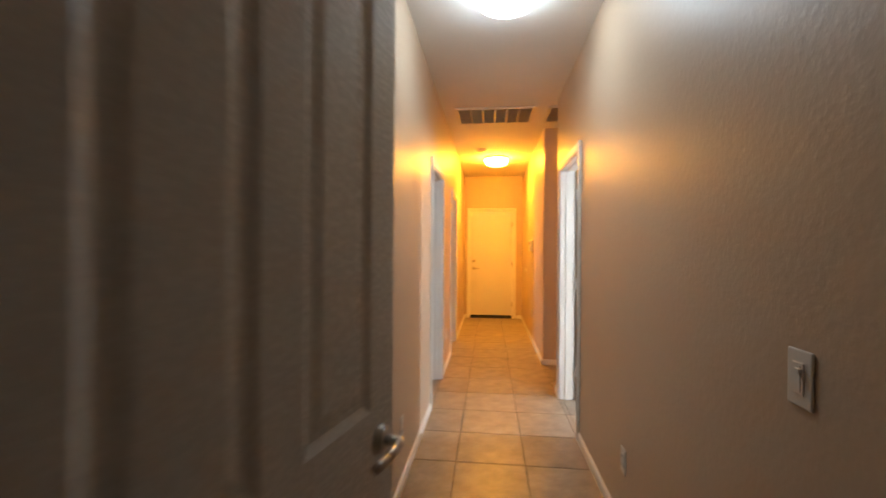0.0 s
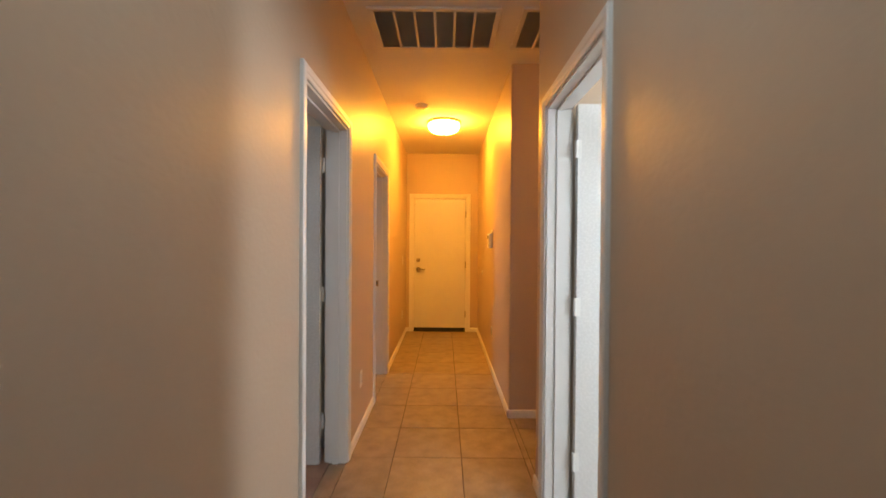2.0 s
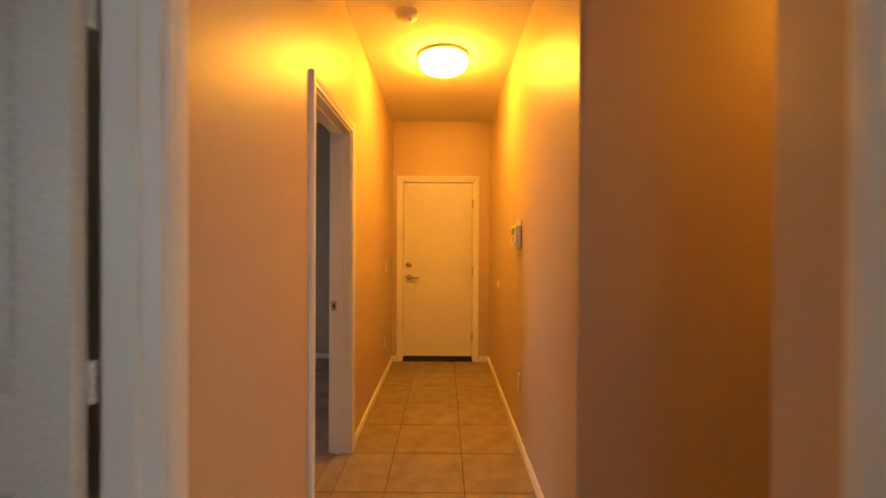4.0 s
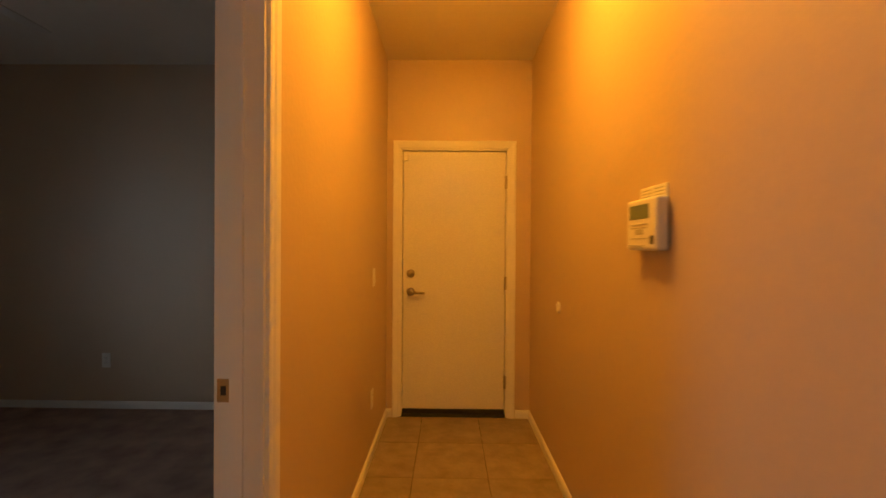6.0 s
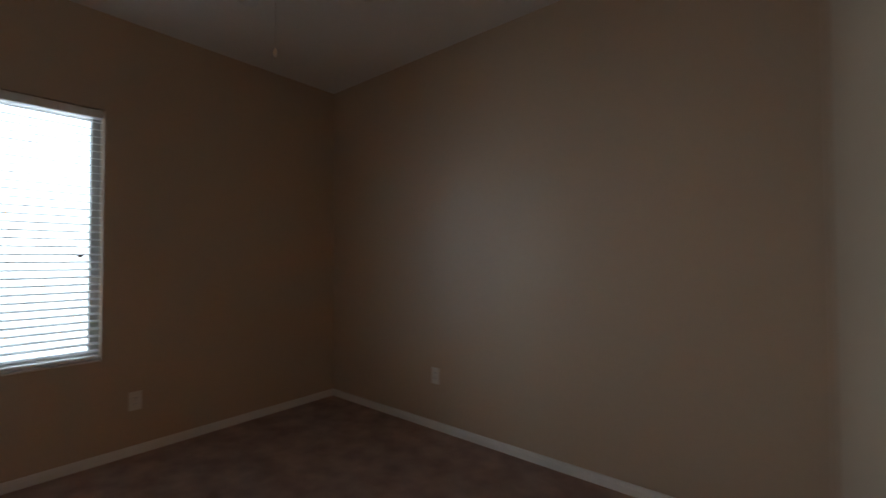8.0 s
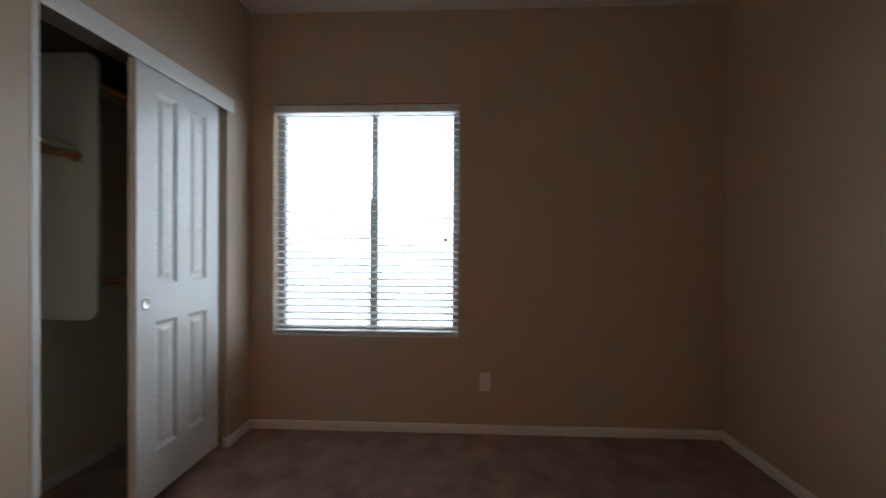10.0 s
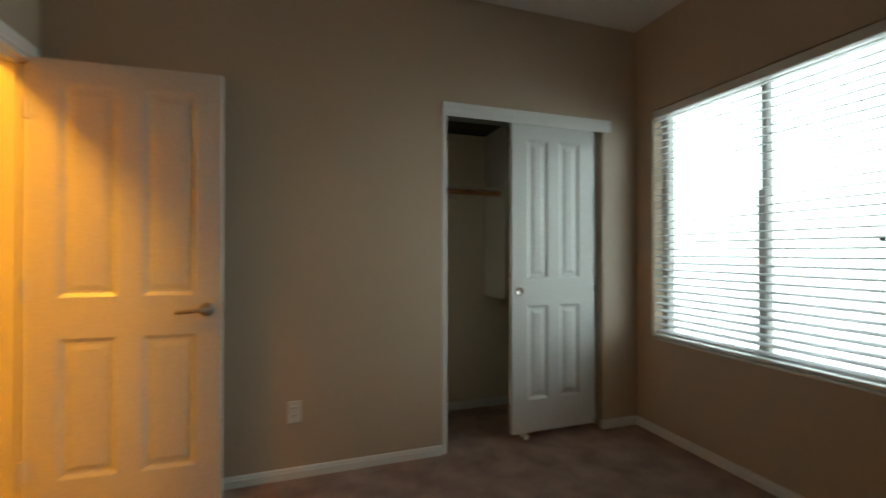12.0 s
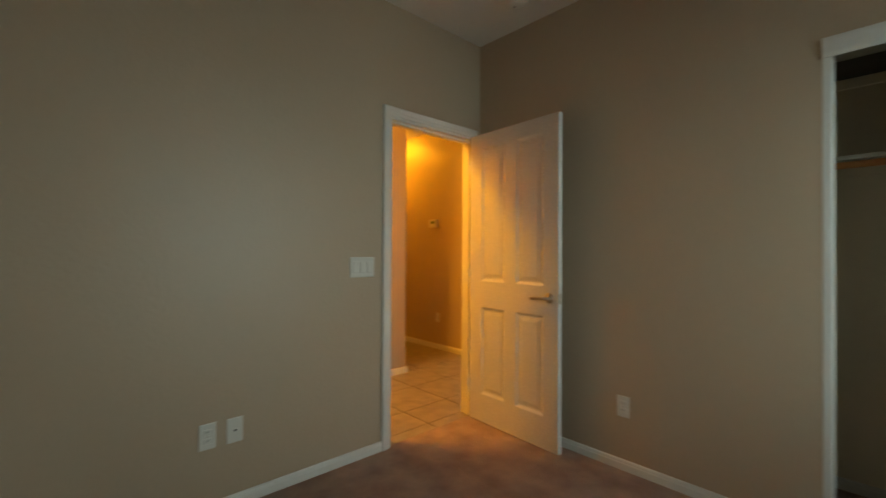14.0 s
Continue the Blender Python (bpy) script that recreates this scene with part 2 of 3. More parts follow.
for p, q, o in [
    ((XL, 2.02), (XL, 5.291), (1, 0)), ((XL, 6.190), (XL, 7.087), (1, 0)), ((XL, 7.967), (XL, YE), (1, 0)),
    ((XR2, 2.02), (XR2, 4.873), (-1, 0)), ((XR2, 5.765), (XR2, YP + 0.013), (-1, 0)), ((XR, YC - 0.013), (XR, YE), (-1, 0)),
    ((XR2 - 0.013, YP), (3.2, YP), (0, 1)), ((XR - 0.013, YC), (3.2, YC), (0, -1)),
    ((XL, YE), (-0.517, YE), (0, -1)), ((0.429, YE), (XR, YE), (0, -1)),
    ((-2.588, YS), (XLB, YS), (0, 1)), ((XW, YS), (-3.737, YS), (0, 1)),
    ((XW, YS), (XW, YN), (1, 0)), ((XW, YN), (XLB, YN), (0, -1)), ((XLB, 7.967), (XLB, YN), (-1, 0)),
    ((XW, 6.46), (-2.35, 6.46), (0, 1)), ((-2.35, 6.46), (-2.35, YS - 0.14), (-1, 0)), ((XW, 6.46), (XW, YS - 0.14), (1, 0)),
    ((-3.737, YS - 0.022), (-3.737, YS + 0.013), (1, 0)),
    ((1.75, 3.42), (3.2, 3.42), (0, 1)), ((XLB, 6.32), (XW, 6.32), (0, -1)),
]:
    baseboard(p, q, o)


# ---- doors ----
def casing_bm(b0, b1, top, at, axis, face, near=True):
    """A mitred casing round an opening b0..b1 of a wall; at is the wall's face, face its outward sign."""
    bm = bmesh.new()
    rings = []
    for u, v in CASING:
        n0 = b0 - (u if near else 0)
        pts = [(b0 - u, 0.0), (b0 - u, top + u), (b1 + u, top + u), (b1 + u, 0.0)] if near else [(n0, top + u), (b1 + u, top + u), (b1 + u, 0.0)]
        ring = []
        for a, z in pts:
            d = at + face * v
            ring.append(bm.verts.new((d, a, z) if axis == "x" else (a, d, z)))
        rings.append(ring)
    k = len(CASING)
    for i in range(k):
        j = (i + 1) % k
        for s in range(len(rings[0]) - 1):
            bm.faces.new((rings[i][s], rings[j][s], rings[j][s + 1], rings[i][s + 1]))
    bm.faces.new([r[0] for r in rings])
    bm.faces.new([r[-1] for r in rings][::-1])
    return bm


def jamb_bm(b0, b1, top, n, f, axis, t=0.018):
    bm = bmesh.new()
    def bx(a0, a1, z0, z1, n=n, f=f):
        if axis == "x":
            add_box(bm, (n, a0, z0), (f, a1, z1))
        else:
            add_box(bm, (a0, n, z0), (a1, f, z1))
    bx(b0, b0 + t, 0, top)
    bx(b1 - t, b1, 0, top)
    bx(b0 + t, b1 - t, top - t, top)
    return bm


def stop_bm(b0, b1, top, n, f, axis, t=0.018, s=0.011):
    return jamb_bm(b0 + t, b1 - t, top - t, n, f, axis, s)


def panel_slab_bm(w, h, t, cols, rows):
    """A moulded slab from (0, 0, 0) to (w, t, h), with raised panels on both faces."""
    bm = bmesh.new()
    xs = sorted({0, w, *[c for p in cols for c in p]})
    zs = sorted({0, h, *[c for p in rows for c in p]})
    panels = []
    for y, flip in ((0, False), (t, True)):
        grid = {(x, z): bm.verts.new((x, y, z)) for x in xs for z in zs}
        for x0, x1 in zip(xs, xs[1:]):
            for z0, z1 in zip(zs, zs[1:]):
                vs = [grid[x0, z0], grid[x1, z0], grid[x1, z1], grid[x0, z1]]
                f = bm.faces.new(vs[::-1] if flip else vs)
                if (x0, x1) in cols and (z0, z1) in rows:
                    panels.append(f)
    bm.normal_update()
    for th, dp in ((0.004, -0.002), (0.014, -0.0070), (0.012, 0.0), (0.022, 0.0055)):
        r = bmesh.ops.inset_individual(bm, faces=panels, thickness=th, depth=dp, use_even_offset=True)
    def side(coords):
        bm.faces.new([bm.verts.new(c) for c in coords])
    side([(0, 0, 0), (0, t, 0), (0, t, h), (0, 0, h)])
    side([(w, 0, 0), (w, 0, h), (w, t, h), (w, t, 0)])
    side([(0, 0, 0), (w, 0, 0), (w, t, 0), (0, t, 0)])
    side([(0, 0, h), (0, t, h), (w, t, h), (w, 0, h)])
    bmesh.ops.remove_doubles(bm, verts=bm.verts[:], dist=0.0005)
    return bm


COLS = [(0.113, 0.330), (0.425, 0.640)]
ROWS = [(0.195, 0.805), (0.985, 1.925)]


def lever(parent, x, y, z, sy, sx):
    """A lever handle on the slab's face at y, pointing to sx, standing out to sy."""
    bm = bmesh.new()
    add_cyl(bm, (x, y, z), (x, y + sy * 0.008, z), 0.032, 0.030, 28)
    add_cyl(bm, (x, y + sy * 0.008, z), (x, y + sy * 0.016, z), 0.028, 0.016, 28)
    add_cyl(bm, (x, y + sy * 0.014, z), (x, y + sy * 0.048, z), 0.011, 0.010, 16)
    pts = [(0, 0.046, 0), (0.03, 0.052, 0.001), (0.07, 0.050, -0.003), (0.11, 0.046, -0.006)]
    for (a, b, c), (d, e, f) in zip(pts, pts[1:]):
        add_cyl(bm, (x + sx * a, y + sy * b, z + c), (x + sx * d, y + sy * e, z + f), 0.0105, 0.009, 14)
    return part("door_handle", bm, M_NICKEL, parent, "brushed nickel lever handle", True)


def hinge(parent, x, y, z, h=0.09):
    bm = bmesh.new()
    for i in range(5):
        add_cyl(bm, (x, y, z - h / 2 + i * h / 5 + 0.0006), (x, y, z - h / 2 + (i + 1) * h / 5 - 0.0006), 0.0085, None, 12)
    add_box(bm, (x - 0.003, y - 0.001, z - h / 2), (x + 0.028, y + 0.002, z + h / 2))
    return part("hinge", bm, M_TRIM if parent.name.startswith("slab") else M_NICKEL, parent, "painted butt hinge")


def slab_door(root, m, w, h=2.022, t=0.035, z0=0.012, levers=True):
    """A panelled slab under root, hinged at m's origin and running along m's x."""
    s = part("slab", panel_slab_bm(w, h, t, [(a * w / 0.745, b * w / 0.745) for a, b in COLS], ROWS), M_DOOR, root, "white moulded four-panel door leaf")
    s.matrix_basis = m @ Matrix.Translation((0, 0, z0))
    if levers:
        lever(s, w - 0.062, t, 0.915, 1, -1)
        lever(s, w - 0.062, 0, 0.915, -1, -1)
        part("latch_plate", box_bm((w - 0.0005, t / 2 - 0.0125, 0.885), (w + 0.0015, t / 2 + 0.0125, 0.945)), M_NICKEL, s, "nickel latch plate")
    for z in (0.25, 1.02, 1.80):
        hinge(s, -0.009, t + 0.003 if m.to_euler().z > 0 else -0.003, z)
    return s


def doorway(name, label, axis, n, f, b0, b1, top=DT, faces=((1, True), (-1, True))):
    root = thing(name, Matrix(), label, "door", kind="structure")
    part("jamb", jamb_bm(b0, b1, top, n, f, axis), M_TRIM, root)
    for sgn, near in faces:
        part("casing", casing_bm(b0 + 0.005, b1 - 0.005, top - 0.005, f if sgn > 0 else n, axis, sgn, near), M_TRIM, root)
    return root


# bedroom door, open against the closet wall
d1 = doorway("door_1", "white four-panel door standing open into the bedroom", "x", XLB, XL, 7.139, 7.915, faces=((1, True), (-1, False)))
part("door_stop", stop_bm(7.139, 7.915, DT, XLB + 0.042, XLB + 0.075, "x"), M_TRIM, d1)
part("strike_plate", box_bm((XLB + 0.006, 7.8945, 0.905), (XLB + 0.040, 7.8975, 0.965), 0.0008, 1), M_BRASS, d1, "brass strike plate")
part("strike_hole", box_bm((XLB + 0.016, 7.8938, 0.923), (XLB + 0.030, 7.8960, 0.947)), M_SLOT, d1, "dark latch hole")
slab_door(d1, pose(-0.690, 7.166, 0, 0, 0, 180 - 3.2) @ Matrix.Scale(-1, 4, (0, 1, 0)), 0.757)

# left room door, open a right angle into its room
d2 = doorway("door_2", "white four-panel door open into the dim side room", "x", XLB, XL, 5.343, 6.138)
part("door_stop", stop_bm(5.343, 6.138, DT, XLB + 0.045, XLB + 0.08, "x"), M_TRIM, d2)
slab_door(d2, pose(-0.710, 6.112, 0, 0, 0, 180), 0.75)

# right room door, open into the sunlit room
d3 = doorway("door_3", "white four-panel door open into the daylit side room", "x", XR2, XR2 + 0.12, 4.925, 5.713)
part("door_stop", stop_bm(4.925, 5.713, DT, XR2 + 0.045, XR2 + 0.078, "x"), M_TRIM, d3)
slab_door(d3, pose(0.688, 5.655, 0, 0, 0, 0), 0.745)

# door of the room where the walk begins
d4 = doorway("door_4", "white four-panel door swung open into the hall", "y", 1.92, 2.04, -0.475, 0.30)
slab_door(d4, pose(-0.452, 2.06, 0, 0, 0, 78), 0.745)

# flush door at the end of the hall
d5 = doorway("door_5", "white flush entry door closed at the hall's end", "y", YE, YE + 0.14, -0.46, 0.372, 2.06, ((-1, True),))
leaf = part("slab", box_bm((-0.437, YE + 0.018, 0.056), (0.349, YE + 0.062, 2.035), 0.002, 1), M_DOOR, d5, "flush white door leaf")
part("door_stop", stop_bm(-0.46, 0.372, 2.06, YE + 0.063, YE + 0.10, "y"), M_TRIM, d5)
part("door_sweep", box_bm((-0.437, YE + 0.010, 0.022), (0.349, YE + 0.060, 0.054), 0.003, 1), M_DARK, d5, "black rubber door sweep")
part("threshold", box_bm((-0.442, YE - 0.004, -0.004), (0.354, YE + 0.12, 0.020), 0.004, 1), M_DARK, d5, "dark metal threshold")
lever(leaf, -0.376, YE + 0.018, 0.957, -1, 1)
bm = bmesh.new()
add_cyl(bm, (-0.376, YE + 0.018, 1.098), (-0.376, YE + 0.004, 1.098), 0.032, 0.029, 28)
add_cyl(bm, (-0.376, YE + 0.004, 1.098), (-0.376, YE - 0.002, 1.098), 0.020, 0.018, 24)
add_box(bm, (-0.380, YE - 0.012, 1.084), (-0.372, YE - 0.002, 1.112), 0.002, 1)
part("deadbolt", bm, M_NICKEL, leaf, "round nickel deadbolt", True)
for z in (0.27, 1.03, 1.80):
    bm = bmesh.new()
    add_cyl(bm, (0.353, YE + 0.006, z - 0.05), (0.353, YE + 0.006, z + 0.05), 0.009, None, 12)
    add_box(bm, (0.341, YE + 0.014, z - 0.05), (0.355, YE + 0.0195, z + 0.05))
    part("hinge", bm, M_NICKEL, leaf, "worn butt hinge")
bm = box_bm((-0.436, YE - 0.002, 1.965), (-0.400, YE + 0.019, 2.035), 0.003, 1)
part("door_sensor", bm, M_PLASTIC, leaf, "small white alarm contact")
part("strike_plate", box_bm((-0.4475, YE + 0.008, 0.925), (-0.4415, YE + 0.016, 0.985)), M_SLOT, d5, "dark latch strike")
part("sensor_magnet", box_bm((-0.462, YE - 0.026, 1.985), (-0.450, YE - 0.012, 2.020), 0.002, 1), M_PLASTIC, d5)


# ---- wall plates ----
def plate(name, m, label, category, gangs, kind_of):
    """A wall plate on the plane y = 0 that faces -y."""
    root = thing(name, m, label, category)
    w = 0.07 + 0.046 * (gangs - 1)
    part("cover", box_bm((-w / 2, -0.006, -0.058), (w / 2, 0.0, 0.058), 0.0035, 2), M_PLASTIC, root)
    for i in range(gangs):
        cx = (i - (gangs - 1) / 2) * 0.046
        if kind_of == "outlet":
            for dz in (-0.0195, 0.0195):
                part("receptacle", box_bm((cx - 0.0165, -0.0085, dz - 0.0135), (cx + 0.0165, -0.0055, dz + 0.0135), 0.003, 2), M_PLASTIC, root)
                for dx in (-0.0063, 0.0063):
                    part("slot", box_bm((cx + dx - 0.0012, -0.0092, dz - 0.002), (cx + dx + 0.0012, -0.0080, dz + 0.006)), M_SLOT, root)
            part("screw", cyl_bm((cx, -0.006, 0), (cx, -0.0075, 0), 0.003, None, 10), M_NICKEL, root)
        elif kind_of == "rocker":
            part("bezel", box_bm((cx - 0.0175, -0.0078, -0.034), (cx + 0.0175, -0.0055, 0.034), 0.001, 1), M_PLASTIC, root)
            b = box_bm((cx - 0.0145, -0.0115, -0.031), (cx + 0.0145, -0.0075, 0.031), 0.001, 1)
            for v in b.verts:
                if v.co.z > 0 and v.co.y < -0.009:
                    v.co.y += 0.003
            part("rocker", b, M_PLASTIC, root)
        elif kind_of == "dimmer":
            part("slider_bezel", box_bm((cx - 0.0165, -0.009, -0.033), (cx + 0.0165, -0.0055, 0.033), 0.002, 1), M_PLASTIC, root)
            part("slider_slot", box_bm((cx + 0.006, -0.0096, -0.026), (cx + 0.0095, -0.0085, 0.026)), M_GREYPL, root)
            part("slider_knob", box_bm((cx + 0.001, -0.017, 0.012), (cx + 0.0145, -0.009, 0.022), 0.001, 1), M_PLASTIC, root)
        elif kind_of == "jack":
            part("jack", box_bm((cx - 0.009, -0.0085, -0.008), (cx + 0.009, -0.0055, 0.008), 0.001, 1), M_PLASTIC, root)
            part("slot", box_bm((cx - 0.006, -0.0092, -0.004), (cx + 0.006, -0.0080, 0.004)), M_SLOT, root)
    return root


def on_left(y, z):
    return pose(XL, y, z, 0, 0, 90)


def on_right(y, z):
    return pose(XR, y, z, 0, 0, -90)


WHITE_OUT = "white duplex outlet plate low on the beige wall"
plate("dimmer_switch", pose(XR2, 2.78, 1.074, 0, 0, -90), "white slide dimmer plate on the hall wall", "switch", 1, "dimmer")
plate("wall_outlet", pose(XR2, 3.90, 0.351, 0, 0, -90), WHITE_OUT, "outlet", 1, "outlet")
plate("wall_outlet", on_left(4.15, 0.345), WHITE_OUT, "outlet", 1, "outlet")
plate("wall_outlet", on_left(6.57, 0.376), WHITE_OUT, "outlet", 1, "outlet")
plate("wall_outlet", on_left(9.44, 0.357), WHITE_OUT, "outlet", 1, "outlet")
plate("wall_switch", on_left(9.487, 1.11), "white rocker switch plate near the entry door", "switch", 1, "rocker")
plate("wall_outlet", on_right(8.07, 0.412), WHITE_OUT, "outlet", 1, "outlet")
plate("wall_outlet", pose(1.10, YP, 0.39, 0, 0, 180), WHITE_OUT, "outlet", 1, "outlet")
plate("triple_switch", pose(XLB, 8.107, 1.111, 0, 0, -90), "white three-gang rocker switch beside the bedroom door", "switch", 3, "rocker")
plate("wall_outlet", pose(XLB, 8.909, 0.362, 0, 0, -90), WHITE_OUT, "outlet", 1, "outlet")
plate("phone_jack_plate", pose(XLB, 8.793, 0.361, 0, 0, -90), "white phone jack plate beside an outlet", "wall plate", 1, "jack")
plate("wall_outlet", pose(-1.767, YS, 0.352, 0, 0, 180), WHITE_OUT, "outlet", 1, "outlet")
plate("wall_outlet", pose(XW, 8.647, 0.338, 0, 0, 90), WHITE_OUT, "outlet", 1, "outlet")
plate("wall_outlet", pose(-2.80, YN, 0.385, 0, 0, 0), WHITE_OUT, "outlet", 1, "outlet")

# round wall bumper for the entry door's lever
bump = thing("door_bumper", on_right(9.21, 0.969), "round white wall bumper behind the door lever", "bumper")
bm = lathe_bm([(0, 0.010), (0.012, 0.012), (0.026, 0.011), (0.032, 0.006), (0.033, 0)], 28)
bmesh.ops.rotate(bm, verts=bm.verts[:], cent=(0, 0, 0), matrix=Matrix.Rotation(radians(90), 3, "X"))
part("bumper_disc", bm, M_PLASTIC, bump, "", True)

# alarm keypad with a slotted mounting plate behind it
key = thing("alarm_keypad", on_right(8.112, 1.382), "white alarm keypad with grey display, on the orange-lit wall", "keypad")
part("mounting_plate", box_bm((-0.085, -0.006, 0.0), (0.085, 0, 0.116), 0.002, 1), M_PLASTIC, key, "white slotted mounting plate")
for i in range(3):
    for dx in (-0.04, 0.04):
        part("slot", box_bm((dx - 0.03, -0.0068, 0.084 + i * 0.010), (dx + 0.03, -0.0055, 0.0875 + i * 0.010)), M_GREYPL, key)
body = part("body", box_bm((-0.100, -0.042, -0.08), (0.100, -0.006, 0.077), 0.009, 3), M_PLASTIC, key)
part("display", box_bm((-0.078, -0.0432, 0.014), (0.052, -0.0405, 0.060), 0.002, 1), M_LCD, key, "grey-green display")
part("display_frame", box_bm((-0.084, -0.0424, 0.008), (0.058, -0.0400, 0.066), 0.002, 1), M_TRIM, key)
for a, b, c, d in ((-0.062, 0.040, -0.004, 0.001), (-0.062, 0.040, -0.014, -0.009), (-0.034, 0.014, -0.032, -0.016), (-0.062, 0.040, -0.046, -0.042), (-0.085, 0.030, -0.068, -0.064)):
    part("button_strip", box_bm((a, -0.0435, c), (b, -0.0405, d), 0.0008, 1), M_GREYPL, key)
part("emblem", box_bm((0.062, -0.0432, -0.062), (0.084, -0.0405, -0.036), 0.003, 1), M_SLOT, key, "small dark emblem")

thm = thing("thermostat", pose(1.18, YP, 1.56, 0, 0, 180), "small white wall thermostat in the side passage", "thermostat")
part("body", box_bm((-0.07, -0.03, -0.05), (0.07, 0, 0.05), 0.006, 2), M_PLASTIC, thm)
part("display", box_bm((-0.035, -0.0312, -0.005), (0.035, -0.029, 0.03), 0.002, 1), M_LCD, thm, "grey display")


# ---- ceiling fixtures ----
def ceiling_lamp(x, y, material, label):
    root = thing("ceiling_light", pose(x, y, H), label, "ceiling light", "hall ceiling lights")
    part("base_ring", lathe_bm([(0, 0), (0.188, 0), (0.191, -0.006), (0.189, -0.022), (0.172, -0.026), (0, -0.026)]), M_VENT, root, "white metal pan", True)
    rows = [(0.172, -0.024), (0.180, -0.042), (0.178, -0.062)] + [(0.172 * math.cos(a), -0.075 - 0.060 * math.sin(a)) for a in [math.pi / 2 * i / 9 for i in range(9)]] + [(0, -0.135)]
    part("shade", lathe_bm(rows), material, root, "glowing frosted glass dome", True)
    part("finial", lathe_bm([(0, -0.132), (0.009, -0.134), (0.010, -0.140), (0.006, -0.150), (0, -0.152)], 16), M_NICKEL, root, "nickel finial", True)
    return root


ceiling_lamp(0.0, 4.10, M_LAMP_COOL, "round frosted dome ceiling light, lit white")
ceiling_lamp(0.015, 8.38, M_LAMP_WARM, "round frosted dome ceiling light, lit deep orange")
ceiling_lamp(1.95, 6.28, M_LAMP_DIM, "round frosted dome ceiling light, lit deep orange")


def smoke_detector(x, y):
    root = thing("smoke_detector", pose(x, y, H), "round white smoke detector on the ceiling", "smoke detector")
    part("base", lathe_bm([(0, 0), (0.070, 0), (0.070, -0.010), (0.066, -0.012), (0, -0.012)], 32), M_PLASTIC, root, "", True)
    part("cover", lathe_bm([(0.062, -0.012), (0.064, -0.022), (0.056, -0.036), (0.030, -0.040), (0, -0.041)], 32), M_PLASTIC, root, "", True)
    part("test_button", cyl_bm((0.02, 0, -0.038), (0.02, 0, -0.043), 0.009, None, 14), M_GREYPL, root)


smoke_detector(-0.205, 7.81)
smoke_detector(-1.243, 7.384)


def ceiling_vent(x0, x1, y0, y1, cells):
    root = thing("ceiling_vent", pose(0, 0, H), "white return-air grille with louvres in the ceiling", "vent", "ceiling vents")
    bm = bmesh.new()
    f = 0.034
    for a, b in (((x0, y0), (x1, y0 + f)), ((x0, y1 - f), (x1, y1)), ((x0, y0 + f), (x0 + f, y1 - f)), ((x1 - f, y0 + f), (x1, y1 - f))):
        add_box(bm, (*a, -0.014), (*b, 0), 0.004, 2)
    part("frame", bm, M_VENT, root, "white enamelled frame")
    part("backing", box_bm((x0 + f, y0 + f, -0.003), (x1 - f, y1 - f, -0.0005)), M_FILTER, root, "grey filter behind the louvres")
    w = (x1 - x0 - 2 * f) / cells
    for i in range(1, cells):
        cx = x0 + f + i * w
        part("divider", box_bm((cx - 0.008, y0 + f, -0.0165), (cx + 0.008, y1 - f, -0.003), 0.002, 1), M_VENT, root)
    n = int((y1 - y0 - 2 * f) / 0.019)
    shared = None
    for i in range(n):
        cy = y0 + f + (i + 0.5) * (y1 - y0 - 2 * f) / n
        if shared is None:
            b = bmesh.new()
            vs = add_box(b, (x0 + f, -0.008, -0.0006), (x1 - f, 0.008, 0.0006))
            bmesh.ops.rotate(b, verts=vs, cent=(0, 0, 0), matrix=Matrix.Rotation(radians(35), 3, "X"))
            s = part("slat", b, M_VENT, root)
            shared = s.data
        else:
            s = new("slat", shared)
            s.parent = root
        s.location = (0, cy, -0.0085)


ceiling_vent(-0.435, 0.365, 6.05, 6.575, 6)
ceiling_vent(0.485, 1.285, 6.05, 6.575, 6)

# ceiling fan over the bedroom
fan = thing("ceiling_fan", pose(-2.38, 8.64, H), "white five-blade ceiling fan with pull chain, at rest", "ceiling fan")
part("canopy", lathe_bm([(0, 0), (0.065, 0), (0.062, -0.03), (0.02, -0.05), (0, -0.05)], 28), M_FAN, fan, "", True)
part("down_rod", cyl_bm((0, 0, -0.05), (0, 0, -0.17), 0.012), M_FAN, fan)
part("motor", lathe_bm([(0, -0.15), (0.06, -0.155), (0.105, -0.175), (0.11, -0.23), (0.085, -0.26), (0, -0.262)], 32), M_FAN, fan, "", True)
part("light_kit", lathe_bm([(0.05, -0.262), (0.05, -0.285), (0.09, -0.30), (0.085, -0.335), (0.05, -0.365), (0, -0.375)], 32), M_MELA, fan, "frosted light bowl, unlit", True)
part("pull_chain", cyl_bm((0.07, 0.0, -0.30), (0.07, 0.0, -0.70), 0.0012, None, 6), M_NICKEL, fan)
part("chain_pull", lathe_bm([(0, -0.70), (0.006, -0.71), (0.008, -0.73), (0, -0.745)], 12), M_MELA, fan, "white pull bob", True).location = (0.07, 0, 0)
